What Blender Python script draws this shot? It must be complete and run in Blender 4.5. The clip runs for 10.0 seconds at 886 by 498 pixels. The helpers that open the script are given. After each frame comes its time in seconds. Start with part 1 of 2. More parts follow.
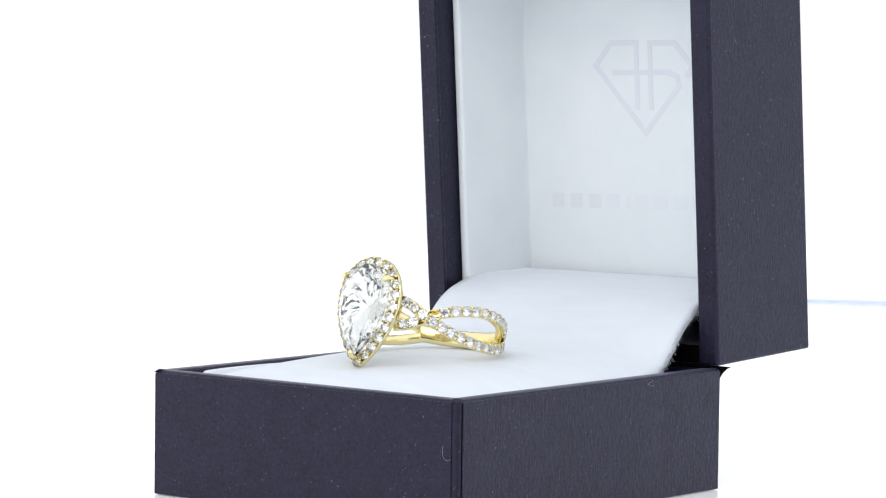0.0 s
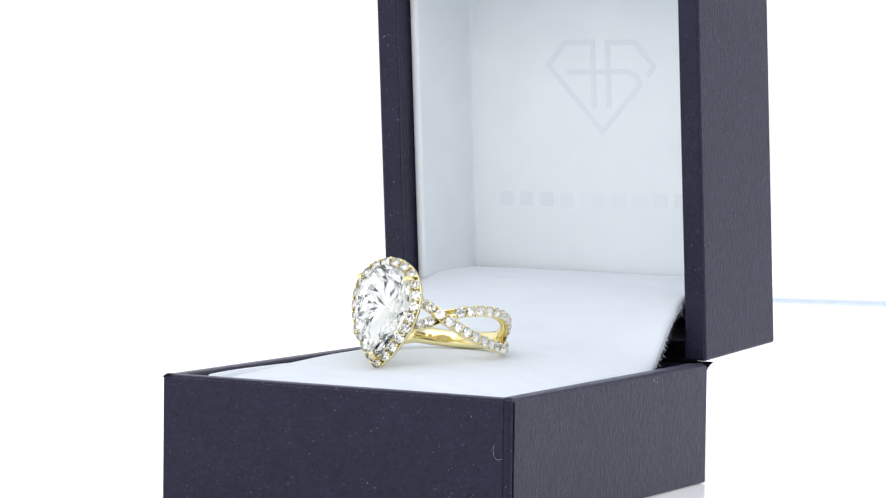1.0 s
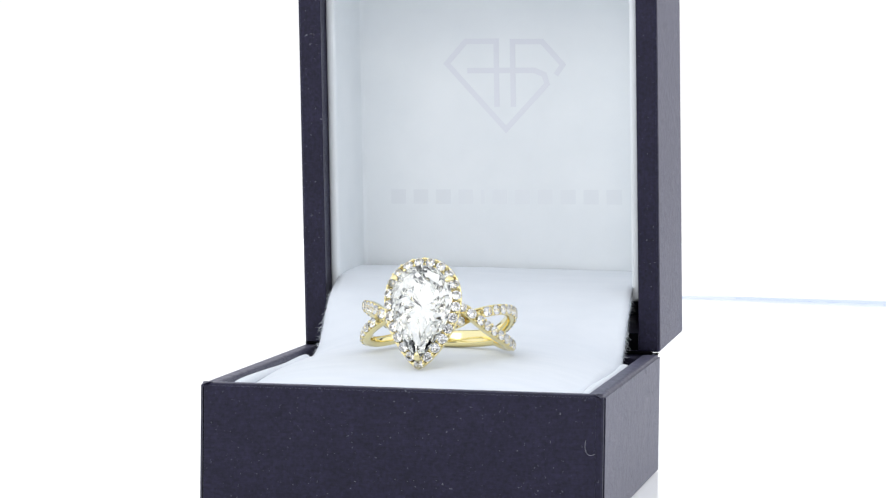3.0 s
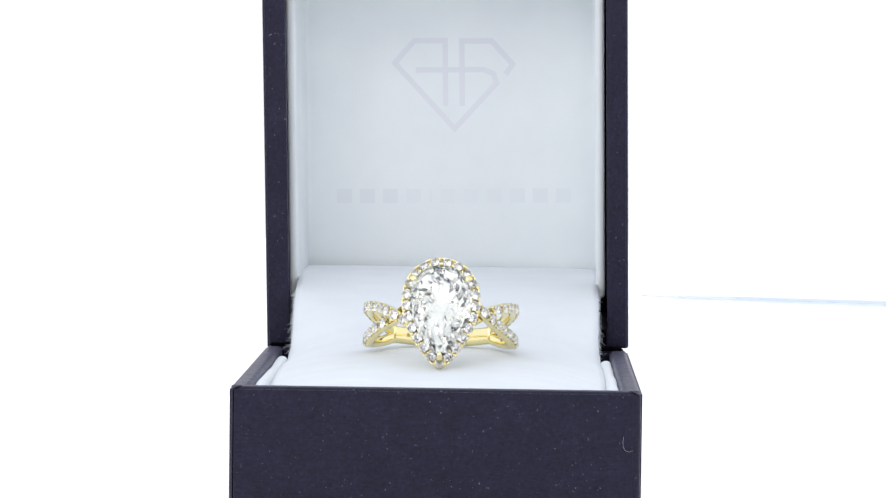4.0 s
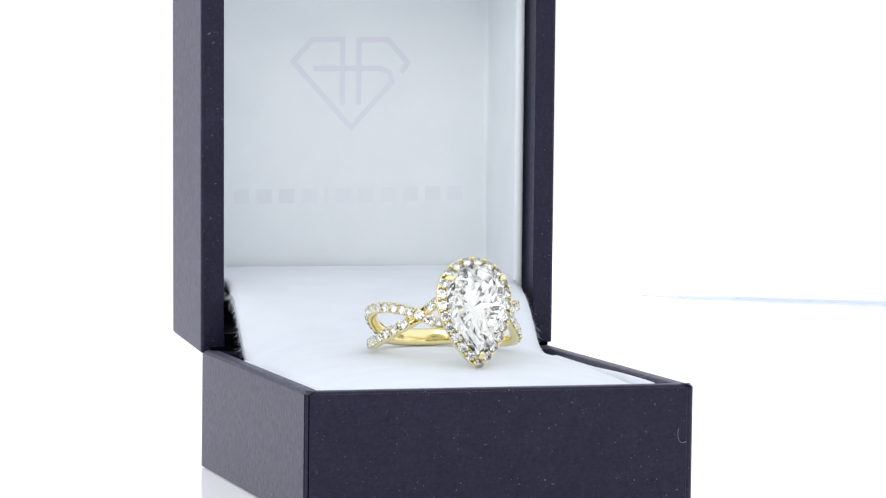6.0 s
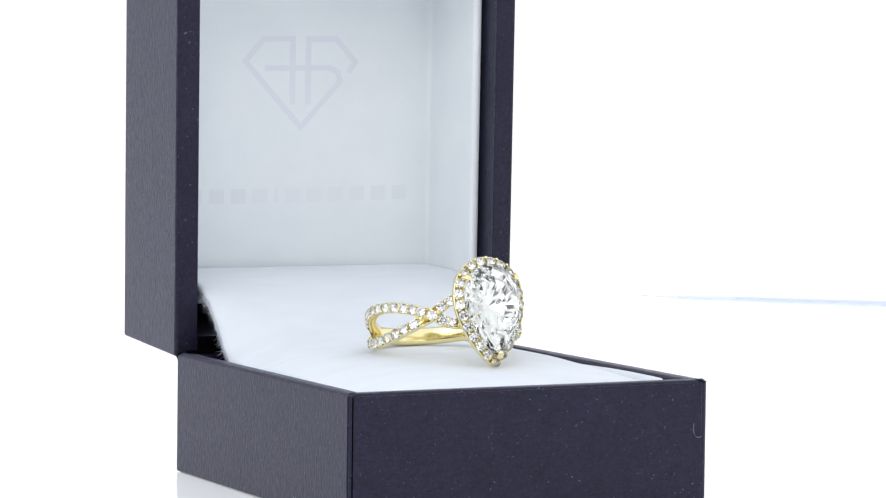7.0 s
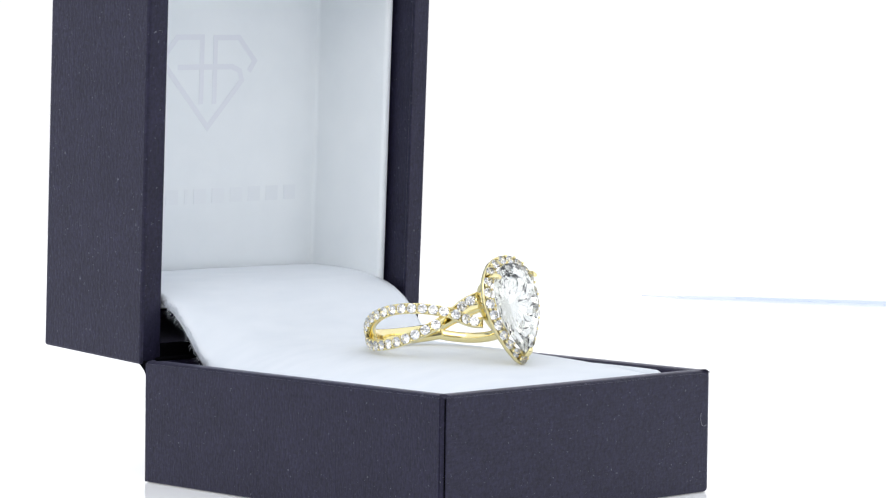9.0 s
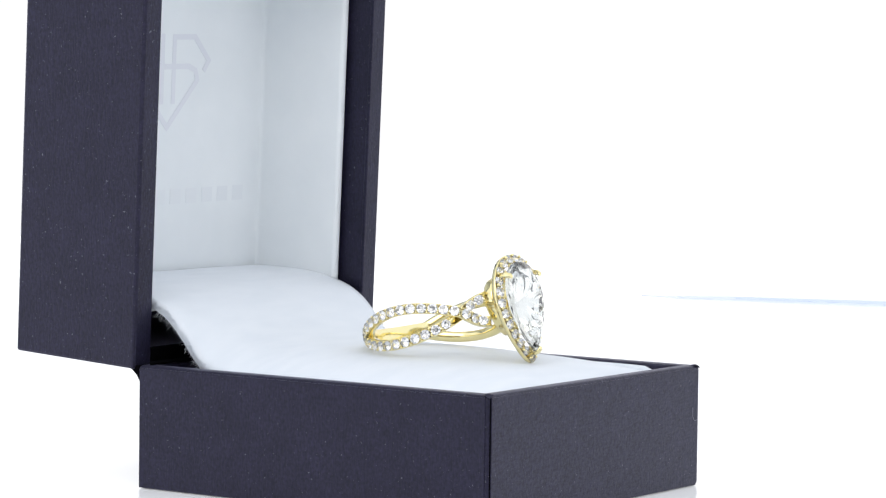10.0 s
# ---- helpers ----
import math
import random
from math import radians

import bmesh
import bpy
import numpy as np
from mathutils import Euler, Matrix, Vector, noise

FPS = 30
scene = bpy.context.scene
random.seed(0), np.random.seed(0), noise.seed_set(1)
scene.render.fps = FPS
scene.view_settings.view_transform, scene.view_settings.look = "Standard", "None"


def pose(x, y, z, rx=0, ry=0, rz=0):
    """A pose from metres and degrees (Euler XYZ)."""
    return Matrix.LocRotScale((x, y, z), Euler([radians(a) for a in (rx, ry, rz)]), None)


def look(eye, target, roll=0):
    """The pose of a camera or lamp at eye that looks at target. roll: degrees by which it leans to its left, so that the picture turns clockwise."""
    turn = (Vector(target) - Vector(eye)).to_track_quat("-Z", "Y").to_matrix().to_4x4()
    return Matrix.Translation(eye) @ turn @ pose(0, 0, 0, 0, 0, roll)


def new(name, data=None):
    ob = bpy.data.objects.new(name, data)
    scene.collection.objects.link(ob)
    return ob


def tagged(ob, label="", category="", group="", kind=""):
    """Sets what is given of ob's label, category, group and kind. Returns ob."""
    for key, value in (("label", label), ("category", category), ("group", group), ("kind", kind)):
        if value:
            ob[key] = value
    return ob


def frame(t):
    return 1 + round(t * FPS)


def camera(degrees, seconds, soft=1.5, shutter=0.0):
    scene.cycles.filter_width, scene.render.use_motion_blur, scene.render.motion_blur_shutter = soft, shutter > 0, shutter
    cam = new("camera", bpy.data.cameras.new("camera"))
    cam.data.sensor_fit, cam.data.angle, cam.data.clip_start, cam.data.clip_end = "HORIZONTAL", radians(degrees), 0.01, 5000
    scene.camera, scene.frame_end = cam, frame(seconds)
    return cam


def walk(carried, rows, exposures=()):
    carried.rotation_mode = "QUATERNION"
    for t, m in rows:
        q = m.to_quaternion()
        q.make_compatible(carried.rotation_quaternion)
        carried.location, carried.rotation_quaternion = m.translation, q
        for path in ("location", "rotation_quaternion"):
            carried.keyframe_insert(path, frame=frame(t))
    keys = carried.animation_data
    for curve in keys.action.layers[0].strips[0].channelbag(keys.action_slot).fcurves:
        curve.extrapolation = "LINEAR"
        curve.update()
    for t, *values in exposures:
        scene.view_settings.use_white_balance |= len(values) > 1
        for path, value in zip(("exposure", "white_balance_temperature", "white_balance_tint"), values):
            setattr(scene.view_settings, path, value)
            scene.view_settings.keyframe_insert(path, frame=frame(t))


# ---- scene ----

MM = 0.001
# The shot: a fixed camera, and a jewellery box turning on its axis.
cam = camera(16.064, 10.0, soft=1.25)
EYE = pose(0, -0.40724, 0.05659, 86.4887, -0.7211, -0.4455)
walk(cam, [(0.0, EYE), (10.0, EYE)])
TURN0, RATE = -39.583, 9.4213          # degrees at the start, degrees a second
OX, OY, OZ = 3.38, -26.31, 16.10       # box corner frame to turning axis, mm

# ---- light ----
world = bpy.data.worlds.new("light_tent")
world.use_nodes = True
scene.world = world
bg = world.node_tree.nodes["Background"]
bg.inputs[0].default_value = (0.878, 0.925, 1.0, 1)
bg.inputs[1].default_value = 1.2
lamp = bpy.data.lights.new("front_softbox", "AREA")
lamp.shape, lamp.size, lamp.size_y = "RECTANGLE", 0.60, 0.35
lamp.energy, lamp.color = 1.12, (1.0, 0.985, 0.96)
lamp_ob = new("front_softbox", lamp)
lamp_ob.matrix_world = look((-0.14, -0.52, 0.34), (0, 0, 0.03))
scene.view_settings.exposure = 0.0



# ---- materials ----
def shader(name, color=(0.8, 0.8, 0.8), rough=0.5, metal=0.0, **inputs):
    m = bpy.data.materials.new(name)
    m.use_nodes = True
    b = m.node_tree.nodes["Principled BSDF"]
    b.inputs["Base Color"].default_value = (*color, 1)
    b.inputs["Roughness"].default_value = rough
    b.inputs["Metallic"].default_value = metal
    for k, v in inputs.items():
        b.inputs[k.replace("_", " ")].default_value = v
    return m, m.node_tree.nodes, m.node_tree.links, b


def noise_node(n, l, scale, detail=3.0, stretch=(1, 1, 1), rough=0.5):
    co = n.new("ShaderNodeTexCoord")
    mp = n.new("ShaderNodeMapping")
    mp.inputs["Scale"].default_value = stretch
    l.new(co.outputs["Object"], mp.inputs["Vector"])
    t = n.new("ShaderNodeTexNoise")
    t.inputs["Scale"].default_value = scale
    t.inputs["Detail"].default_value = detail
    t.inputs["Roughness"].default_value = rough
    l.new(mp.outputs["Vector"], t.inputs["Vector"])
    return t.outputs["Fac"]


def ramp(n, l, fac, stops):
    r = n.new("ShaderNodeValToRGB")
    e = r.color_ramp.elements
    while len(e) < len(stops):
        e.new(0.5)
    for el, (p, c) in zip(e, stops):
        el.position, el.color = p, (*c, 1)
    l.new(fac, r.inputs["Fac"])
    return r.outputs["Color"]


def mix(n, l, kind, fac, a, b):
    m = n.new("ShaderNodeMix")
    m.data_type, m.blend_type = "RGBA", kind
    for sock, v in ((m.inputs["Factor"], fac), (m.inputs["A"], a), (m.inputs["B"], b)):
        if isinstance(v, float):
            sock.default_value = v
        elif isinstance(v, tuple):
            sock.default_value = (*v, 1)
        else:
            l.new(v, sock)
    return m.outputs["Result"]


def bump(n, l, b, height, strength, dist):
    u = n.new("ShaderNodeBump")
    u.inputs["Strength"].default_value = strength
    u.inputs["Distance"].default_value = dist
    l.new(height, u.inputs["Height"])
    l.new(u.outputs["Normal"], b.inputs["Normal"])


def paper_material(name, weave_scale, warp_scale):
    """Linen-grained paper; the scales set the direction of the grain."""
    m, n, l, b = shader(name, (0.01, 0.01, 0.02), 0.44, Specular_IOR_Level=0.34, Specular_Tint=(0.84, 0.82, 1.0, 1.0))
    weave = noise_node(n, l, 1.0, 2.0, weave_scale)
    warp = noise_node(n, l, 1.0, 2.0, warp_scale)
    cloud = noise_node(n, l, 260, 4.0)
    mottle = noise_node(n, l, 2400, 3.0)
    speck = noise_node(n, l, 2300, 2.0)
    base = ramp(n, l, cloud, [(0.3, (0.0070, 0.0062, 0.0175)), (0.7, (0.0110, 0.0098, 0.0250))])
    grain = mix(n, l, "MIX", 0.35, weave, warp)
    tone = ramp(n, l, mix(n, l, "MIX", 0.62, grain, mottle), [(0.34, (0.50, 0.50, 0.50)), (0.66, (1.6, 1.6, 1.6))])
    c = mix(n, l, "MULTIPLY", 1.0, base, tone)
    dust = ramp(n, l, speck, [(0.69, (0, 0, 0)), (0.77, (1, 1, 1))])
    c = mix(n, l, "MIX", dust, c, (0.11, 0.11, 0.135))
    l.new(c, b.inputs["Base Color"])
    gloss = n.new("ShaderNodeMapRange")
    gloss.inputs["From Min"].default_value, gloss.inputs["From Max"].default_value = 0.3, 0.7
    gloss.inputs["To Min"].default_value, gloss.inputs["To Max"].default_value = 0.52, 0.36
    l.new(grain, gloss.inputs["Value"])
    l.new(gloss.outputs["Result"], b.inputs["Roughness"])
    b.inputs["Sheen Weight"].default_value = 0.22
    b.inputs["Sheen Roughness"].default_value = 0.35
    b.inputs["Sheen Tint"].default_value = (0.72, 0.72, 1.0, 1.0)
    bump(n, l, b, mix(n, l, "MIX", 0.3, grain, mottle), 0.8, 0.00012)
    return m


def dark_inside_material():
    m, n, l, b = shader("black_flocked_card", (0.003, 0.003, 0.004), 0.95, Specular_IOR_Level=0.03)
    f = noise_node(n, l, 1600, 3.0)
    l.new(ramp(n, l, f, [(0.3, (0.001, 0.001, 0.0015)), (0.7, (0.0025, 0.0025, 0.0035))]), b.inputs["Base Color"])
    return m


def velvet_material():
    m, n, l, b = shader("white_velvet", (0.84, 0.86, 0.88), 0.95, Sheen_Weight=0.25, Sheen_Roughness=0.5, Specular_IOR_Level=0.1)
    cloud = noise_node(n, l, 140, 3.0, (1, 3.0, 1))
    fine = noise_node(n, l, 5200, 2.0)
    l.new(ramp(n, l, cloud, [(0.3, (0.735, 0.768, 0.812)), (0.7, (0.775, 0.803, 0.842))]), b.inputs["Base Color"])
    bump(n, l, b, fine, 0.25, 0.00008)
    return m


def lining_material():
    m, n, l, b = shader("white_satin_card", (0.80, 0.82, 0.84), 0.7, Specular_IOR_Level=0.25)
    cloud = noise_node(n, l, 120, 4.0)
    fine = noise_node(n, l, 3000, 2.0)
    l.new(ramp(n, l, cloud, [(0.3, (0.80, 0.83, 0.85)), (0.7, (0.845, 0.87, 0.885))]), b.inputs["Base Color"])
    bump(n, l, b, fine, 0.2, 0.00006)
    return m


def gold_material():
    m, n, l, b = shader("polished_yellow_gold", (0.93, 0.815, 0.44), 0.09, 1.0)
    f = noise_node(n, l, 900, 4.0)
    r = n.new("ShaderNodeMapRange")
    r.inputs["To Min"].default_value, r.inputs["To Max"].default_value = 0.06, 0.17
    l.new(f, r.inputs["Value"])
    l.new(r.outputs["Result"], b.inputs["Roughness"])
    bump(n, l, b, noise_node(n, l, 1800, 2.0), 0.04, 0.00005)
    return m


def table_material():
    # faint even glow added to the whole top; it lifts shade round the box
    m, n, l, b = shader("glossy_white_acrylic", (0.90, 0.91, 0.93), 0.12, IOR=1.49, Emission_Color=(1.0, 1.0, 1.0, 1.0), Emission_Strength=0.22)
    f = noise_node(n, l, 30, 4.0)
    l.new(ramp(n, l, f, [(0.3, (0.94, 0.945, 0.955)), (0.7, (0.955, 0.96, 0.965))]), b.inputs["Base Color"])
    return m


PAPER = paper_material("navy_linen_paper", (900, 900, 3400), (2600, 2600, 1400))
PAPER_SIDE = paper_material("navy_linen_paper_upright", (3400, 3400, 900), (1400, 1400, 2600))
BLACK, VELVET, LINING = dark_inside_material(), velvet_material(), lining_material()
GOLD, TABLE = gold_material(), table_material()
DIAMOND = shader("clear_diamond", (1, 0.995, 0.985), 0.0, Transmission_Weight=1.0, IOR=2.2)[0]
BRILLIANT = shader("clear_brilliant_diamond", (1, 0.997, 0.985), 0.0, Transmission_Weight=1.0, IOR=1.28, Coat_Weight=0.5, Coat_IOR=2.0, Coat_Roughness=0.0)[0]
# metal mirror standing in for the stone's inner reflections
PAVILION_MIRROR = shader("mirror_metal_pavilion", (0.845, 0.845, 0.81), 0.06, 1.0)[0]
INK = shader("pearl_silver_print", (0.755, 0.77, 0.815), 0.4, 0.12)[0]
MID_INK = shader("soft_silver_print", (0.775, 0.80, 0.825), 0.45, 0.06)[0]
PALE_INK = shader("faint_silver_print", (0.795, 0.82, 0.845), 0.45, 0.05)[0]
ENGRAVED = shader("dark_engraved_gold", (0.52, 0.38, 0.13), 0.4, 1.0)[0]
FIBRE = shader("pale_lint", (0.30, 0.30, 0.34), 0.8)[0]
DUST = shader("grey_dust", (0.11, 0.11, 0.135), 0.8)[0]
BLUE_EDGE = shader("pale_blue_line", (0.69, 0.76, 0.93), 0.6, Specular_IOR_Level=0.1)[0]
MID_EDGE = shader("paler_blue_line", (0.77, 0.82, 0.95), 0.6, Specular_IOR_Level=0.1)[0]
PALE_EDGE = shader("palest_blue_line", (0.85, 0.88, 0.96), 0.6, Specular_IOR_Level=0.1)[0]
GREY_PANEL = shader("grey_panel", (0.12, 0.12, 0.13), 0.9)[0]
BACKDROP = bpy.data.materials.new("glowing_white_fabric")
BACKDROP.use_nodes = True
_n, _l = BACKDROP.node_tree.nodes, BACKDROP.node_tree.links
# flat glow added so that the backdrop stays plain white
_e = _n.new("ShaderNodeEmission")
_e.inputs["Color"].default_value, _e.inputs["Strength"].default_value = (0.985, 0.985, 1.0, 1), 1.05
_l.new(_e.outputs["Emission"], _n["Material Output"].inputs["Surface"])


# ---- mesh helpers ----
def part(name, bm, material, parent, label="", smooth=False, bevel=0.0, segments=2):
    me = bpy.data.meshes.new(name)
    bm.to_mesh(me)
    bm.free()
    me.materials.append(material)
    if smooth:
        me.shade_smooth()
    ob = new(name, me)
    if parent is not None:
        ob.parent = parent
    if label:
        ob["label"] = label
    if bevel:
        mod = ob.modifiers.new("worn_edge", "BEVEL")
        mod.width, mod.segments, mod.limit_method, mod.angle_limit = bevel, segments, "ANGLE", radians(40)
    return ob


def box_at(x, y, z):
    """Box frame (mm; x across, y back from the front face, z over the base rim) to the turning frame in metres."""
    return Vector(((x + OX) * MM, (y + OY) * MM, (z + OZ) * MM))


LID_Y, LID_Z, LID_LEAN, LID_ROLL, LID_YAW = 55.0, -0.17, -0.0522, -0.0200, -0.0328


def lid_at(x, v, u):
    """Lid frame (mm; v into the lid, u up along it)."""
    c, s = math.cos(LID_LEAN), math.sin(LID_LEAN)
    x, u = x + LID_ROLL * u, u - LID_ROLL * x
    x, v = x - LID_YAW * v, v + LID_YAW * x
    return box_at(x, LID_Y + c * v + s * u, LID_Z - s * v + c * u)


def slab(bm, at, lo, hi):
    vs = [bm.verts.new(at(*(hi[k] if (i >> k) & 1 else lo[k] for k in range(3)))) for i in range(8)]
    for f in ((0, 2, 3, 1), (4, 5, 7, 6), (0, 1, 5, 4), (2, 6, 7, 3), (0, 4, 6, 2), (1, 3, 7, 5)):
        bm.faces.new([vs[i] for i in f])


def fix(bm):
    bmesh.ops.recalc_face_normals(bm, faces=bm.faces[:])
    return bm


def tray(at, lo, hi, ilo, ihi, axis, end):
    """A box with a cavity that opens at one end of an axis (end 0: low, 1: high)."""
    bm = bmesh.new()
    o = [bm.verts.new(at(*((lo, hi)[(i >> k) & 1][k] for k in range(3)))) for i in range(8)]
    n = [bm.verts.new(at(*((ilo, ihi)[(i >> k) & 1][k] for k in range(3)))) for i in range(8)]
    for k in range(3):
        a, b = [j for j in range(3) if j != k]
        for side in (0, 1):
            loop = [(side << k) | (p << a) | (q << b) for p, q in ((0, 0), (1, 0), (1, 1), (0, 1))]
            if k == axis and side == end:
                for i in range(4):
                    j = (i + 1) % 4
                    bm.faces.new((o[loop[i]], o[loop[j]], n[loop[j]], n[loop[i]]))
            else:
                bm.faces.new([o[i] for i in loop])
                bm.faces.new([n[i] for i in loop])
    return fix(bm)


def sweep(points, normals, section, closed=False, scale=None):
    """A tube whose section (n, b pairs) is carried along points."""
    bm, rings = bmesh.new(), []
    k = len(points)
    for i, (p, n) in enumerate(zip(points, normals)):
        a = points[(i - 1) % k] if closed or i else points[0]
        c = points[(i + 1) % k] if closed or i < k - 1 else points[-1]
        t = (c - a).normalized()
        n = (n - t * n.dot(t)).normalized()
        b = t.cross(n)
        w = scale[i] if scale else 1.0
        rings.append([bm.verts.new(p + n * (x * w) + b * (y * w)) for x, y in section])
    m = len(section)
    for i in range(k if closed else k - 1):
        r, q = rings[i], rings[(i + 1) % k]
        for j in range(m):
            bm.faces.new((r[j], r[(j + 1) % m], q[(j + 1) % m], q[j]))
    if not closed:
        bm.faces.new(rings[0])
        bm.faces.new(rings[-1][::-1])
    return fix(bm)


def rounded(hx, hy, r, k=3):
    out = []
    for cx, cy, a0 in ((hx - r, hy - r, 0), (r - hx, hy - r, 90), (r - hx, r - hy, 180), (hx - r, r - hy, 270)):
        for i in range(k):
            a = radians(a0 + 90 * i / (k - 1))
            out.append((cx + r * math.cos(a), cy + r * math.sin(a)))
    return out


# ---- the setting ----
def build_setting():
    bm = bmesh.new()
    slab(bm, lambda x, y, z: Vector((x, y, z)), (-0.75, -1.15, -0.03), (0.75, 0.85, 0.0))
    tagged(part("table", fix(bm), TABLE, None, bevel=0.002), "faintly glowing glossy white acrylic table top under the ring box", "table", kind="structure")
    # fabric sweep far behind the box, with a glow of its own
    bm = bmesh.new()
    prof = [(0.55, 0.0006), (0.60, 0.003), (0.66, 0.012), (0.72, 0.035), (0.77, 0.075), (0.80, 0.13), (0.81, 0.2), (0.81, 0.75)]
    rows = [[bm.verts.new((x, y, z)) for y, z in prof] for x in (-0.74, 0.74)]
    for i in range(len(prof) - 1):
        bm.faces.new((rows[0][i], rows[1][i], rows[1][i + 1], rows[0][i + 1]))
    tagged(part("backdrop", bm, BACKDROP, None, smooth=True), "plain white fabric backdrop, made to glow, behind the table", "backdrop", kind="structure")
    # unseen panel behind the camera, added to darken what paper and gold reflect
    bm = bmesh.new()
    slab(bm, lambda x, y, z: Vector((x, y, z)), (-0.75, -1.25, -0.03), (0.75, -1.16, 0.58))
    tagged(part("unseen_panel", fix(bm), GREY_PANEL, None), "unseen grey panel added behind the camera to darken reflections", "wall", kind="structure")
    # thin pale strips added for a far shadow gap; paler rims paint its blur
    pts = [(0.054, 0.3416, 0.0005), (0.0624, 0.3357, 0.0038), (0.0758, 0.3336, 0.0068), (0.0887, 0.3291, 0.0080), (0.1103, 0.3230, 0.0092), (0.1932, 0.2934, 0.0100)]

    def ribbon(first, wide, z0, z1):
        bm = bmesh.new()
        rows = [[bm.verts.new((x, y + s * w * wide, z)) for s, z in ((-1, z0), (-1, z1), (1, z1), (1, z0))] for x, y, w in pts[first:]]
        for r, q in zip(rows, rows[1:]):
            for j in range(4):
                bm.faces.new((r[j], r[(j + 1) % 4], q[(j + 1) % 4], q[j]))
        bm.faces.new(rows[0])
        bm.faces.new(rows[-1][::-1])
        return fix(bm)

    strip = tagged(part("blurred_line", ribbon(0, 1.1, 0.0, 0.0002), PALE_EDGE, None), "thin pale blue strip painting a blurred far edge line on the table", "strip")
    part("band", ribbon(1, 0.75, 0.0002, 0.0003), MID_EDGE, strip)
    part("core", ribbon(2, 0.4, 0.0003, 0.0004), BLUE_EDGE, strip)


# ---- the ring box ----
PAD = [(1.9, -1.4), (2.6, -0.5), (4.5, 0.2), (8, 1.0), (12, 1.4), (18, 1.7), (26, 2.0), (34, 2.05), (40, 1.7), (44.5, 0.8), (46.8, 0.6), (48.3, 1.6),
       (50.8, 4.8), (53, 6.9), (55.3, 8.2), (59, 9.4), (63, 9.9), (67, 10.1), (72.0, 10.2)]


PAD_MID = [(30, 2.03), (38, 2.1), (43, 2.35), (46, 2.9), (48.5, 3.9), (51, 5.5), (54, 7.2), (57, 8.5), (60.5, 9.4), (64, 9.85), (68, 10.1), (72.0, 10.2)]


def pad_z(y, table=PAD):
    for (a, za), (b, zb) in zip(table, table[1:]):
        if y <= b:
            f = min(max((y - a) / (b - a), 0), 1)
            return za + (zb - za) * f
    return table[-1][1]


def build_box():
    box = tagged(new("ring_box"), "open dark navy linen-paper ring box with white velvet lining", "ring box")
    base = part("base", tray(box_at, (-25, 0, -16.1), (25.15, 55.1, 0), (-22.7, 2.2, -14.5), (22.7, 53.0, 0), 2, 1), PAPER, box,
                "dark navy linen-textured paper tray", bevel=0.6 * MM, segments=3)
    # paper laps, a hair proud of the tray
    for name, lo, hi in (("front_panel", (-24.55, -0.14, -15.95), (24.2, 0.05, -0.35)),
                         ("side_panel", (-25.12, 0.5, -15.95), (-24.9, 54.7, -0.35)),
                         ("side_panel", (25.05, 0.75, -15.95), (25.28, 54.7, -0.35))):
        bm = bmesh.new()
        slab(bm, box_at, lo, hi)
        part(name, fix(bm), PAPER if name == "front_panel" else PAPER_SIDE, base, bevel=0.06 * MM, segments=1)
    lid = part("lid", tray(lid_at, (-25.05, 0, 0), (25.35, 21.1, 55.5), (-22.25, 0, 2.6), (22.5, 19.5, 53.0), 1, 0), PAPER_SIDE, box,
               "dark navy linen-textured paper lid standing open", bevel=0.35 * MM)
    for lo, hi in (((-24.75, -0.06, 0.3), (-21.85, 0.5, 52.8)), ((22.4, -0.06, 0.3), (25.05, 0.5, 52.8)),
                   ((-24.75, -0.06, 52.9), (25.05, 0.5, 55.2)), ((-21.8, -0.06, 0.3), (22.35, 0.5, 2.6))):
        bm = bmesh.new()
        slab(bm, lid_at, lo, hi)
        # bottom strip is black instead of paper, painting the shade at the lid's foot
        part("rim_strip", fix(bm), BLACK if hi[2] < 3 else PAPER_SIDE, lid, "dark navy paper rim", bevel=0.1 * MM)
    part("lid_lining", tray(lid_at, (-22.2, 3.9, 6.5), (22.1, 19.4, 52.9), (-20.9, 3.9, 7.6), (20.8, 18.4, 51.4), 1, 0), LINING, lid,
         "white satin card lining", bevel=0.6 * MM, segments=3)
    # hinge strip between the two halves; its black also paints the shaded gap
    bm = bmesh.new()
    slab(bm, box_at, (-24.4, 53.05, 0.03), (24.4, 53.75, 0.5))
    part("hinge", fix(bm), BLACK, box, "black cloth hinge", bevel=0.2 * MM)
    # hinge cloth drawn in a curve from the lid's foot to the tray's back
    sect = [(55.12, -0.1), (58.2, -0.12), (57.2, -0.32), (56.3, -0.75), (55.6, -1.35), (55.12, -2.1)]
    bm = bmesh.new()
    ends = [[bm.verts.new(box_at(x, y, z)) for y, z in sect] for x in (-24.6, 24.7)]
    for i in range(6):
        j = (i + 1) % 6
        bm.faces.new((ends[0][i], ends[0][j], ends[1][j], ends[1][i]))
    bm.faces.new(ends[0])
    bm.faces.new(ends[1][::-1])
    part("hinge_fold", fix(bm), BLACK, box, "black cloth fold behind the hinge")
    # foam under the velvet
    bm = bmesh.new()
    slab(bm, box_at, (-22.5, 2.4, -14.3), (22.5, 45.0, -2.6))
    part("foam_insert", fix(bm), LINING, box, "white foam insert", bevel=0.9 * MM, segments=3)
    bm = bmesh.new()
    slab(bm, box_at, (-22.6, 45.2, -14.3), (22.6, 52.9, -4.0))
    part("well_lining", fix(bm), BLACK, box, "black well behind the insert")
    # velvet sheet that climbs into the lid
    bm, top, low = bmesh.new(), [], []
    ys = [1.9 + (72.0 - 1.9) * i / 110 for i in range(111)]
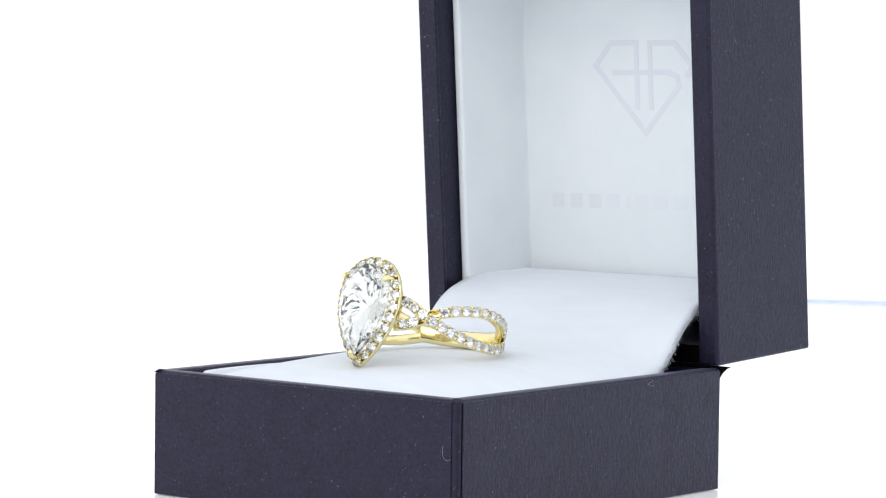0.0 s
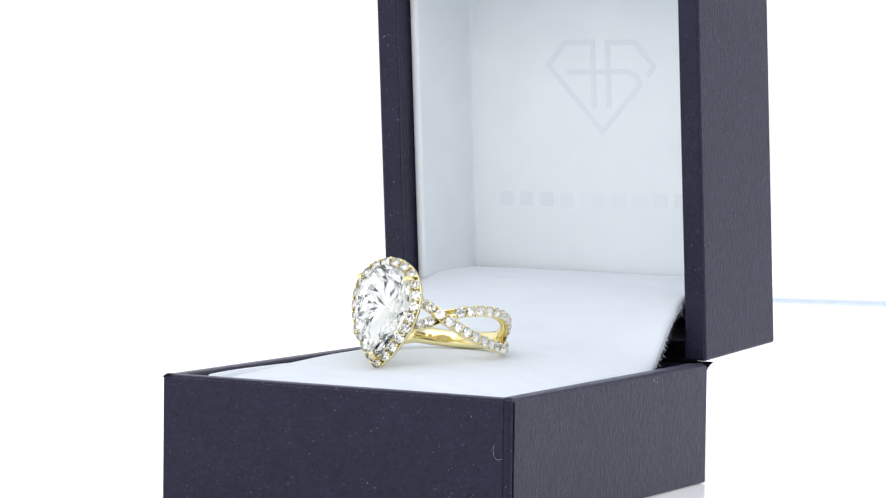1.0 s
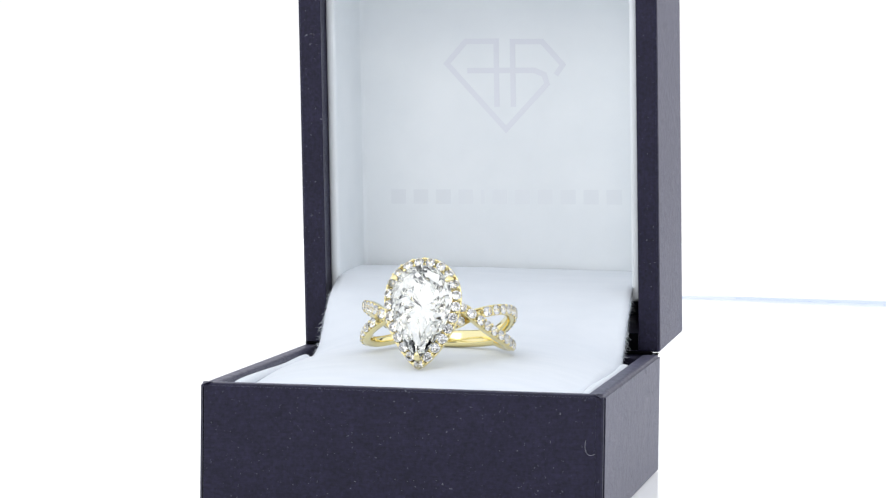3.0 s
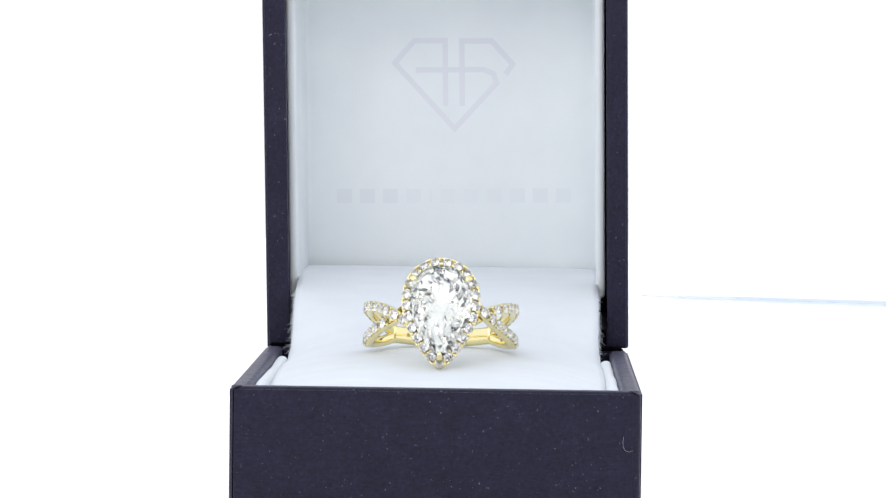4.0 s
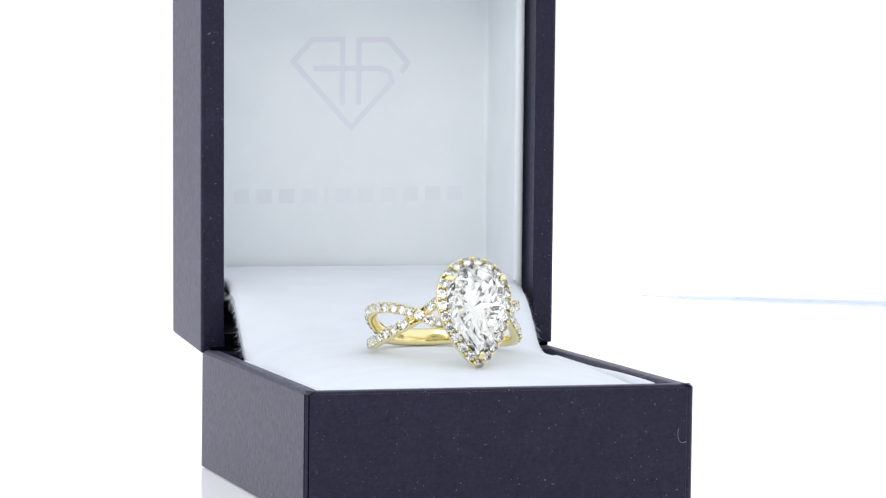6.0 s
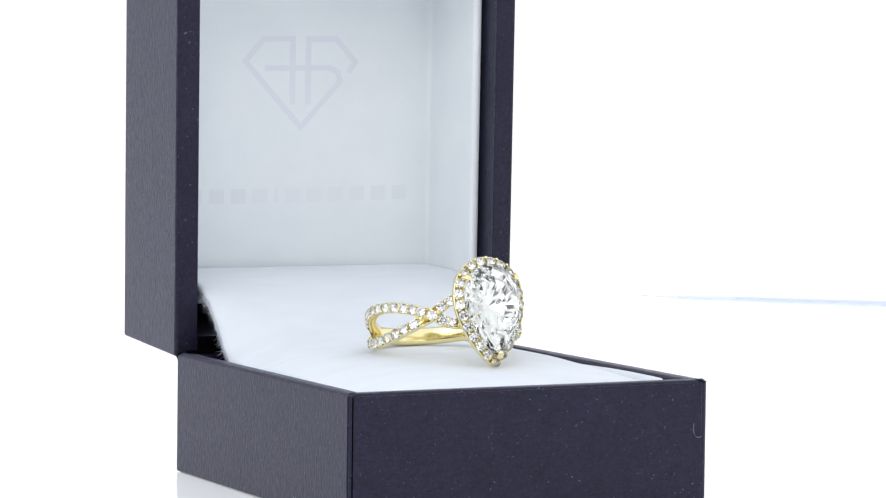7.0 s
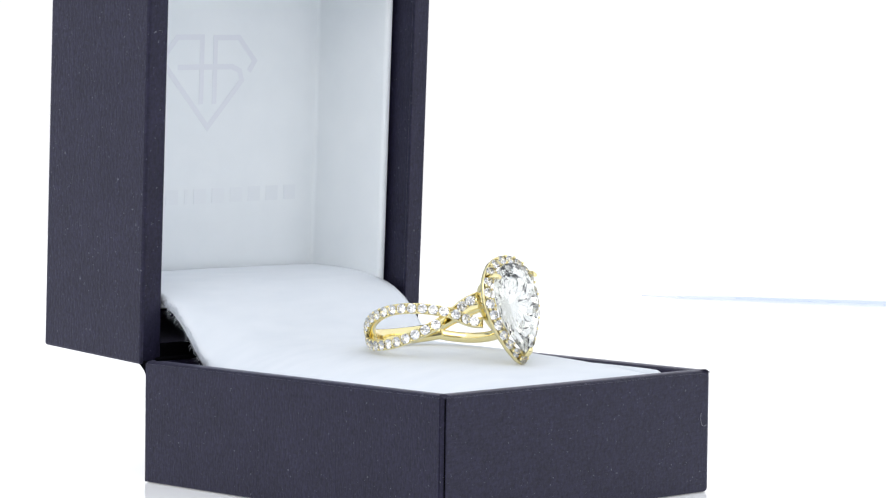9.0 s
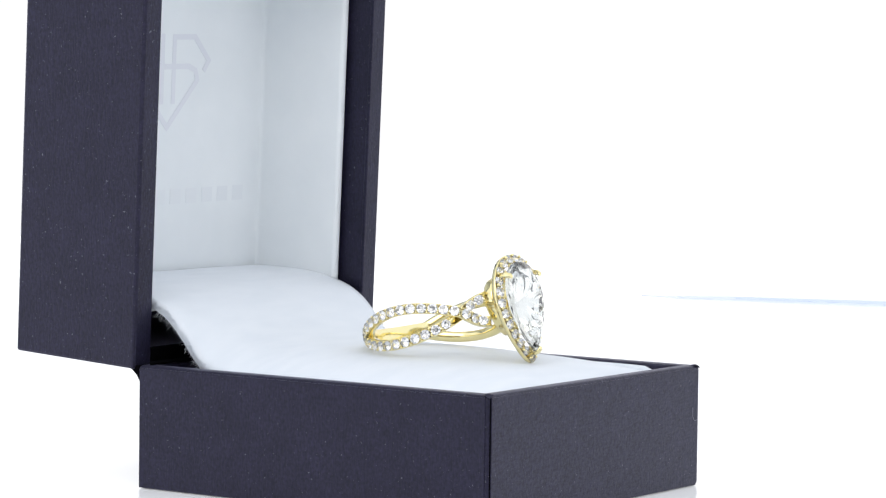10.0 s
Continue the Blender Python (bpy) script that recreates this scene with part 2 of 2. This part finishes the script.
    xs = [-1 + 2 * i / 44 for i in range(45)]
    for y in ys:
        hw = 21.25 - 0.25 * min(max((y - 45.5) / 2.5, 0), 1) + 0.3 * min(max((y - 58) / 4, 0), 1)
        rowt, rowl = [], []
        for x in xs:
            wob = 0.12 * noise.noise((x * 40, y * 1.3, 5)) if abs(x) == 1 else 0
            sm = sum(pad_z(y + d * 0.4) * (5 - abs(d)) for d in range(-4, 5)) / 25
            if y > 32:
                mid = sum(pad_z(y + d * 0.8, PAD_MID) * (5 - abs(d)) for d in range(-4, 5)) / 25
                sm += (mid - sm) * (1 - abs(x) ** 5) * min((y - 32) / 3, 1)
            z = sm - abs(x) ** 3.5 * min(max(0.1, (48.5 - y) * 0.35), 2.6, max(0.6, sm + 1.2)) + 0.03 * noise.noise((x * 3, y * 0.12, 1))
            rowt.append(bm.verts.new(box_at(x * hw + wob, y, z)))
            rowl.append(bm.verts.new(box_at(x * hw + wob, y + (0.5 if y > 44 else 0), z - 1.0)))
        top.append(rowt)
        low.append(rowl)
    for i in range(len(ys) - 1):
        for j in range(len(xs) - 1):
            bm.faces.new((top[i][j], top[i][j + 1], top[i + 1][j + 1], top[i + 1][j]))
            bm.faces.new((low[i][j], low[i + 1][j], low[i + 1][j + 1], low[i][j + 1]))
        for j in (0, -1):
            bm.faces.new((top[i][j], top[i + 1][j], low[i + 1][j], low[i][j]))
    for i in (0, -1):
        for j in range(len(xs) - 1):
            bm.faces.new((top[i][j], top[i][j + 1], low[i][j + 1], low[i][j]))
    velvet = part("velvet_pad", fix(bm), VELVET, box, "white velvet pad with frayed edges curving up into the lid", smooth=True)
    # soft edge of the insert between pad and wall
    for sx in (-1, 1):
        q = [box_at(sx * (21.95 + 0.05 * math.sin(i * 0.9 + sx)), 5.0 + i * 1.98, -1.38 + 0.12 * math.sin(i * 0.35) - (0.8 if i in (0, 20) else 0)) for i in range(21)]
        part("edge_piping", sweep(q, [Vector((0, 0, 1))] * 21, [(x * MM, y * MM) for x, y in rounded(1.0, 0.72, 0.6, 4)]), VELVET, velvet, "white velvet edge beside the pad", smooth=True)
    # frayed pile along the cut edges
    rnd = random.Random(4)
    bm = bmesh.new()
    for side in (-1, 1):
        for i in range(1300):
            y = rnd.uniform(46.5, 55.4)
            zc = pad_z(y) - 0.25
            p = Vector((side * (20.95 + rnd.uniform(-0.3, 0.1)), y, zc - rnd.uniform(0, 0.7)))
            d = Vector((side * rnd.uniform(0.0, 0.6), rnd.uniform(-0.2, 0.9), rnd.uniform(-1.0, 0.0))).normalized()
            ln, w = rnd.uniform(0.8, 1.5) if rnd.random() < 0.07 else rnd.uniform(0.12, 0.55), rnd.uniform(0.03, 0.07)
            bend = Vector((rnd.uniform(-1, 1), rnd.uniform(-1, 1), rnd.uniform(-1, 1))) * 0.35
            rings = []
            for k in range(4):
                f = k / 3
                q = p + d * (ln * f) + bend * (f * f)
                r = w * (1 - 0.75 * f)
                rings.append([bm.verts.new(box_at(q.x + r * a, q.y + r * b, q.z + r * c)) for a, b, c in ((1, 0, 0), (-0.5, 0.8, 0.2), (-0.5, -0.6, 0.6))])
            for r, q in zip(rings, rings[1:]):
                for j in range(3):
                    bm.faces.new((r[j], r[(j + 1) % 3], q[(j + 1) % 3], q[j]))
    fr = part("fringe", bm, VELVET, velvet, "frayed white fibres along the cut edge")
    fr["kind"] = "stuff"
    # printed emblem on the lid panel: plain strokes
    V = 18.4

    def stroke(name, path, w, material, label="", lift=0.05):
        """A flat printed line with mitred corners."""
        pts = [Vector(p) for p in path]
        rows = []
        for i, p in enumerate(pts):
            d0 = (p - pts[i - 1]).normalized() if i else (pts[1] - p).normalized()
            d1 = (pts[i + 1] - p).normalized() if i < len(pts) - 1 else d0
            t = (d0 + d1).normalized()
            side = Vector((-t.y, t.x)) * (w / 2 / max(0.5, t.dot(d1)))
            rows.append((p + side, p - side))
        bm = bmesh.new()
        vs = [[bm.verts.new(lid_at(q.x, v, q.y)) for v in (V - lift, V + 0.02) for q in r] for r in rows]
        for a, b in zip(vs, vs[1:]):
            for j, k in ((0, 1), (1, 3), (3, 2), (2, 0)):
                bm.faces.new((a[j], a[k], b[k], b[j]))
        bm.faces.new([vs[0][j] for j in (0, 1, 3, 2)])
        bm.faces.new([vs[-1][j] for j in (0, 2, 3, 1)])
        return part(name, fix(bm), material, lid, label)

    cx, cu, k = 0.45, 29.2, 0.0856
    P = lambda x, y: (cx + (x - 757) * k, cu + (228 - y) * k)
    stroke("emblem_stroke", [P(742, 188), P(742, 78), P(690, 78), P(657, 115), P(757, 226), P(828, 150), P(823, 134), P(806, 127), P(774.2, 127)], 0.78, INK, "pale silver printed emblem stroke")
    stroke("emblem_stroke", [P(765.8, 127), P(692, 127)], 0.78, INK, "pale silver printed emblem stroke", 0.056)
    stroke("emblem_stroke", [P(770, 188), P(770, 79), P(820, 79), P(855, 118), P(843, 135)], 0.78, INK, "pale silver printed emblem stroke")
    # line of lettering, as plain bars
    x = -16.7
    for i in range(11):
        w = 2.2 if i != 4 else 0.55
        stroke("bar", [(x, 19.65), (x + w, 19.65)], 2.1, MID_INK if i < 3 else PALE_INK)
        x += w + 1.13
    # folded paper at the front corners
    for sx in (-1, 1):
        bm = bmesh.new()
        ring_pts = [(24.2, -0.2, 0.02), (24.95, -0.12, -0.35), (24.9, 0.9, 0.06), (23.6, 0.75, 0.05), (24.4, 0.35, 0.14)]
        v = [bm.verts.new(box_at(sx * x, y, z)) for x, y, z in ring_pts] + [bm.verts.new(box_at(sx * 24.4, 0.5, -0.4))]
        for a, b in ((0, 1), (1, 2), (2, 3), (3, 0)):
            bm.faces.new((v[a], v[b], v[4]))
            bm.faces.new((v[b], v[a], v[5]))
        part("corner_fold", fix(bm), PAPER, base)
    # dark seams where the wrapping paper is folded over
    for lo, hi in (((-24.70, -0.03, -15.9), (-24.56, 0.03, -0.5)), ((25.1, 0.6, -15.9), (25.18, 0.74, -0.5))):
        bm = bmesh.new()
        slab(bm, box_at, lo, hi)
        part("seam", fix(bm), BLACK, base, "dark fold seam in the paper")
    rnd = random.Random(11)
    # tiny fibres caught in the paper's grain
    bm = bmesh.new()
    faces = (lambda a, b: box_at(-24 + 48 * a, -0.15, -15 + 14.5 * b), lambda a, b: box_at(25.29, 2 + 51 * a, -15 + 14.5 * b), lambda a, b: box_at(-25.13, 2 + 51 * a, -15 + 14.5 * b),
             lambda a, b: lid_at(25.36, 1 + 19 * a, 1 + 50 * b), lambda a, b: lid_at(-25.06, 1 + 19 * a, 1 + 50 * b))
    for at, count in zip(faces, (36, 40, 40, 22, 22)):
        for i in range(count):
            a, b, t = rnd.random(), rnd.random(), rnd.uniform(0, math.pi)
            m0 = at(a, b)
            ex, ey = (at(min(a + 0.01, 1.01), b) - m0).normalized(), Vector((0, 0, 1))
            out = ex.cross(ey)
            ln, w = rnd.choice((0.06, 0.07, 0.09, 0.22)) * MM, rnd.uniform(0.025, 0.045) * MM
            d, n = ex * math.cos(t) + ey * math.sin(t), ey * math.cos(t) - ex * math.sin(t)
            v = [bm.verts.new(p) for p in (m0 - d * ln, m0 - n * w, m0 + d * ln, m0 + n * w, m0 + out * 0.03 * MM, m0 - out * 0.03 * MM)]
            for j in range(4):
                bm.faces.new((v[j], v[(j + 1) % 4], v[4]))
                bm.faces.new((v[(j + 1) % 4], v[j], v[5]))
    part("fibres", fix(bm), DUST, base, "tiny pale fibres and dust on the paper")["kind"] = "stuff"
    # lint and a small nick on the paper
    for pts, at in (([(23.05, -0.2, -5.5), (22.95, -0.22, -6.1), (23.0, -0.22, -6.6), (23.15, -0.22, -7.0), (23.4, -0.22, -7.25), (23.8, -0.22, -7.3), (24.15, -0.2, -7.15)], box_at),
                    ([(25.32, 38.2, -0.9), (25.32, 39.4, -0.5), (25.32, 39.5, -1.3), (25.32, 38.2, -0.9)], box_at),
                    ([(-25.2, 15.0, -14.2), (-25.2, 15.5, -14.7), (-25.2, 16.1, -14.4)], box_at)):
        q = [at(*p) for p in pts]
        part("lint", sweep(q, [Vector((0.3, 0.5, 0.8))] * len(q), [(0.024 * MM * a, 0.024 * MM * b) for a, b in ((1, 0), (0, 1), (-1, 0), (0, -1))]), FIBRE, base, "pale lint fibre")
    return box


# ---- the ring ----
RC = box_at(0.0, 24.92, 5.65)
LEAN = radians(15.0)
AX, AN, AU = Vector((1, 0, 0)), Vector((0, -math.cos(LEAN), math.sin(LEAN))), Vector((0, math.sin(LEAN), math.cos(LEAN)))
HEAD = 12.77


def ring_at(phi, r, u):
    """phi degrees from the head towards +x; r and u in mm."""
    a = radians(phi)
    return RC + (AX * (math.sin(a) * r) + AN * (math.cos(a) * r) + AU * u) * MM


def head_at(x, u, n):
    return RC + (AX * (x + 0.25) + AN * (HEAD + n) + AU * (u - 0.72)) * MM


def pear(t, w, h):
    """Pear outline from its tip (t = 0) round."""
    f = math.sin(t) * abs(math.sin(t / 2)) ** 0.7 / 0.8215
    return Vector((w / 2 * f, -h / 2 * math.cos(t)))


def pear_loop(w, h, count, offset=0.0):
    """Points at even arc length."""
    fine = [pear(2 * math.pi * i / 720, w, h) for i in range(721)]
    acc = [0.0]
    for a, b in zip(fine, fine[1:]):
        acc.append(acc[-1] + (b - a).length)
    out, j = [], 0
    for i in range(count):
        s = acc[-1] * (((i + offset) / count) % 1.0)
        j = 0
        while acc[j + 1] < s:
            j += 1
        out.append(fine[j].lerp(fine[j + 1], (s - acc[j]) / (acc[j + 1] - acc[j])))
    return out


def gem(bm, loops, at):
    """Facets between loops of points (2d outline, height); each loop has as many or twice as many points as its neighbour."""
    vs = [[bm.verts.new(at(p[0], p[1], h)) for p in pts] for pts, h in loops]
    bm.faces.new(vs[0])
    for a, b in zip(vs, vs[1:]):
        na, nb = len(a), len(b)
        if nb == 1:
            for i in range(na):
                bm.faces.new((a[i], a[(i + 1) % na], b[0]))
        elif na == nb:
            for i in range(na):
                bm.faces.new((a[i], b[i], b[(i - 1) % nb]))
                bm.faces.new((a[i], a[(i + 1) % na], b[i]))
        elif nb == 2 * na:
            for i in range(na):
                bm.faces.new((a[i], b[2 * i], b[(2 * i - 1) % nb]))
                bm.faces.new((a[i], b[(2 * i + 1) % nb], b[2 * i]))
                bm.faces.new((a[i], a[(i + 1) % na], b[(2 * i + 1) % nb]))
        elif na == 2 * nb:
            for i in range(nb):
                bm.faces.new((b[i], a[2 * i], a[(2 * i - 1) % na]))
                bm.faces.new((b[i], a[(2 * i + 1) % na], a[2 * i]))
                bm.faces.new((b[i], b[(i + 1) % nb], a[(2 * i + 1) % na]))
    return fix(bm)


def small_stone_mesh():
    circ = lambda r, k, o=0.0: [(r * math.cos(2 * math.pi * (i + o) / k), r * math.sin(2 * math.pi * (i + o) / k)) for i in range(k)]
    bm = bmesh.new()
    gem(bm, [(circ(0.34, 8), 0.20), (circ(0.49, 8, 0.5), 0.12), (circ(0.60, 16, 0.5), 0.0), (circ(0.60, 16, 0.5), -0.04), (circ(0.30, 8, 0.5), -0.27), ([(0, 0)], -0.50)],
        lambda x, y, z: Vector((x, y, z)) * MM)
    me = bpy.data.meshes.new("small_stone")
    bm.to_mesh(me)
    bm.free()
    me.materials.append(DIAMOND)
    return me


def set_stone(me, parent, place, out, along, size=1.0, spin=0.0):
    ob = new("stone", me)
    ob.parent = parent
    z = out.normalized()
    x = (along - z * along.dot(z)).normalized()
    y = z.cross(x)
    m = Matrix((x, y, z)).transposed() @ Matrix.Rotation(spin, 3, "Z")
    ob.matrix_basis = Matrix.Translation(place) @ m.to_4x4() @ Matrix.Scale(size, 4)
    return ob


def bead(bm, at, r):
    bmesh.ops.create_icosphere(bm, subdivisions=1, radius=r, matrix=Matrix.Translation(at))


# section of a pave channel: low floor, two rails (outward, across)
CHANNEL = [(-0.05, 0.46), (0.30, 0.50), (0.36, 0.58), (0.30, 0.66), (0.0, 0.70), (-0.5, 0.66), (-0.68, 0.4),
           (-0.68, -0.4), (-0.5, -0.66), (0.0, -0.70), (0.30, -0.66), (0.36, -0.58), (0.30, -0.50), (-0.05, -0.46)]


def build_ring():
    ring = tagged(new("diamond_ring"), "yellow gold pear diamond halo ring lying on white velvet", "ring")
    stone = small_stone_mesh()
    rnd = random.Random(7)
    # plain back of the band
    sec = [(x * MM, y * MM) for x, y in rounded(0.72, 1.12, 0.5, 4)]
    ph = [134 + 92 * i / 40 for i in range(41)]
    part("band", sweep([ring_at(p, 9.3, 0) for p in ph], [ring_at(p, 1, 0) - ring_at(p, 0, 0) for p in ph], sec), GOLD, ring,
         "plain polished gold back of the band", smooth=True)

    # twisted pave strands
    def weave(p):
        if p >= 36:
            return 2.1 * math.sin(math.pi * min((p - 36) / 106, 1.0)) ** 0.85
        return -1.75 * math.sin(math.pi / 2 * (36 - p) / 26)

    for side in (-1, 1):
        for over in (1, -1):
            sgn = (1 if side < 0 else -1) * over
            ps = [15 + 129 * i / 72 for i in range(73)]

            def at(p, dr=0.0):
                r = 9.35 + over * 0.55 * math.exp(-((p - 36) / 11.0) ** 2) + 1.0 * max(0, (26 - p) / 11) ** 1.5 + dr
                return ring_at(side * p, r, sgn * weave(p))

            pts = [at(p) for p in ps]
            nor = [ring_at(side * p, 1, 0) - ring_at(side * p, 0, 0) for p in ps]
            sec = [(x * MM, y * MM) for x, y in CHANNEL]
            st = part("strand", sweep(pts, nor, sec), GOLD, ring, "twisted gold strand set with small diamonds", smooth=True)
            # stones at even steps
            acc = [0.0]
            for a, b in zip(pts, pts[1:]):
                acc.append(acc[-1] + (b - a).length / MM)
            step, s, bm = 1.40, 1.1, bmesh.new()
            while s < acc[-1] - 0.3:
                for half in (0, 1):
                    q = s + half * step / 2
                    j = min(max(i for i, a in enumerate(acc) if a <= q), len(pts) - 2)
                    f = min((q - acc[j]) / (acc[j + 1] - acc[j]), 1)
                    c = pts[j].lerp(pts[j + 1], f)
                    n = nor[j].normalized()
                    t = (pts[j + 1] - pts[j]).normalized()
                    n = (n - t * n.dot(t)).normalized()
                    b = t.cross(n)
                    hidden = over < 0 and abs(ps[j] - 36) < 7.5
                    if half == 0 and not hidden:
                        set_stone(stone, st, c + n * 0.55 * MM, n, t, 1.08, rnd.uniform(0, 0.8))
                    elif half == 1 and not hidden:
                        for w in (-0.5, 0.5):
                            bead(bm, c + n * 0.46 * MM + b * w * MM, 0.2 * MM)
                s += step
            part("beading", bm, GOLD, st, smooth=True)

    # halo
    hl = pear_loop(8.6, 12.9, 96)
    pts = [head_at(p.x, p.y, 0) for p in hl]
    sec = [(min(max(x, -0.38), 0.16) * MM, y * 0.95 * MM) for x, y in CHANNEL]
    halo = part("halo", sweep(pts, [AN] * len(pts), sec, closed=True), GOLD, ring, "pear-shaped gold halo set with small diamonds", smooth=True)
    bm = bmesh.new()
    count = 23
    for p in pear_loop(8.6, 12.9, count):
        side = (AX * p.x + AU * (p.y - 0.4)).normalized()
        set_stone(stone, halo, head_at(p.x * 1.02, p.y * 1.015, 0.42), AN + side * 0.4, AX, 1.06, rnd.uniform(0, 0.8))
    inner, outer = pear_loop(7.6, 11.7, count, 0.5), pear_loop(9.55, 14.1, count, 0.5)
    for p in inner + outer:
        bead(bm, head_at(p.x * 0.985, p.y * 0.985, 0.46), 0.22 * MM)
    part("beading", bm, GOLD, halo, smooth=True)
    # basket under the stone
    lp = [p + Vector((0, 0.9)) for p in pear_loop(5.4, 7.0, 60)]
    bas = part("basket", sweep([head_at(p.x, p.y, -2.5) for p in lp], [AN] * 60, [(x * MM, y * MM) for x, y in rounded(0.75, 0.34, 0.25, 3)], closed=True), GOLD, ring,
               "open gold basket under the stone", smooth=True)
    a, b = [p * 1.0 for p in pear_loop(7.6, 9.6, 6, 0.5)], [p + Vector((0, 0.9)) for p in pear_loop(5.4, 7.0, 6, 0.5)]
    for p, q in zip(a, b):
        ends = [head_at(p.x, p.y + 0.5, -0.2), head_at((p.x + q.x) / 2, (p.y + q.y) / 2 + 0.2, -1.3), head_at(q.x, q.y, -2.6)]
        part("post", sweep(ends, [AX + AU * 0.3] * 3, [(x * MM, y * MM) for x, y in rounded(0.42, 0.42, 0.2, 3)]), GOLD, bas, smooth=True)
    # centre stone: table, crown, girdle, pavilion and culet
    bm = bmesh.new()
    ctr = lambda pts, k, dy=0.75: [(p.x * k, (p.y - dy) * k + dy) for p in pts]
    a20, b20, g40, h40 = (pear_loop(7.85, 11.9, k, o) for k, o in ((20, 0.0), (20, 0.5), (40, 0.5), (40, 0.0)))
    gem(bm, [(ctr(a20, 0.58), 1.62), (ctr(b20, 0.79), 1.36), (ctr(g40, 1.0), 0.62), (ctr(g40, 1.0), 0.45), (ctr(h40, 0.86), 0.14), (ctr(g40, 0.72), -0.16), (ctr(h40, 0.58), -0.47), (ctr(g40, 0.42), -0.78),
             (ctr(b20, 0.24), -1.12), ([(0.0, 0.75)], -1.5)], lambda x, y, z: head_at(x, y, z + 0.5))
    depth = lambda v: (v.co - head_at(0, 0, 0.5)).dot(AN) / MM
    for v in bm.verts:
        if -0.95 < depth(v) < 0.2:
            low = 1.0 if (v.co - head_at(0, 0, 0)).dot(AU) < 0 else 0.8
            v.co += (AN * rnd.uniform(-0.15, 0.15) + AX * rnd.uniform(-0.22, 0.22) + AU * rnd.uniform(-0.22, 0.22)) * (MM * low)
    # facets below the girdle get mirror metal instead of true inner reflection
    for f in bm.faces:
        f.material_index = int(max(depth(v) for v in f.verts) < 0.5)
    big = part("centre_stone", bm, BRILLIANT, ring, "large pear-cut clear diamond")
    big.data.materials.append(PAVILION_MIRROR)
    # claws
    for x, u, s in ((-3.35, 4.05, 0.6), (3.35, 4.05, 0.6), (0.0, -5.6, 0.55)):
        d = Vector((-x, 0.4 - u)).normalized()
        path = [(-0.9, -0.3), (-0.6, 0.95), (-0.15, 1.3), (0.35, 1.42), (0.65, 1.36)]
        pts = [head_at(x + d.x * a * s, u + d.y * a * s, n + 0.45) for a, n in path]
        part("claw", sweep(pts, [AN] * 5, [(x2 * MM, y2 * MM) for x2, y2 in rounded(0.22, 0.32, 0.18, 3)], scale=[1.2, 1.2, 1.1, 0.75, 0.15]), GOLD, ring, "gold claw", smooth=True)
    # stamp inside the band
    cu = bpy.data.curves.new("stamp", "FONT")
    cu.body, cu.size, cu.align_x, cu.extrude = "18K", 0.8 * MM, "CENTER", 0.02 * MM
    cu.materials.append(ENGRAVED)
    st = new("stamp", cu)
    st.parent = ring
    st["label"] = "dark engraved karat stamp"
    p = ring_at(204, 8.54, -0.40)
    out = (ring_at(204, 0, 0) - ring_at(204, 1, 0)).normalized()
    x = AU.cross(out).normalized()
    st.matrix_basis = Matrix.Translation(p) @ Matrix((x, AU, out)).transposed().to_4x4()
    bm = bmesh.new()
    slab(bm, lambda x, y, z: ring_at(211 + x, 8.56 + z, y), (-1.6, -0.28, -0.02), (1.6, 0.2, 0.02))
    part("mark", fix(bm), ENGRAVED, ring, "worn engraved maker mark")
    return ring


build_setting()
RING_BOX = build_box()
RING = build_ring()


def motions():
    rows = [(t * 1.0, pose(0, 0, 0, 0, 0, TURN0 + RATE * t)) for t in range(11)]
    walk(RING_BOX, rows)
    walk(RING, rows)


motions()
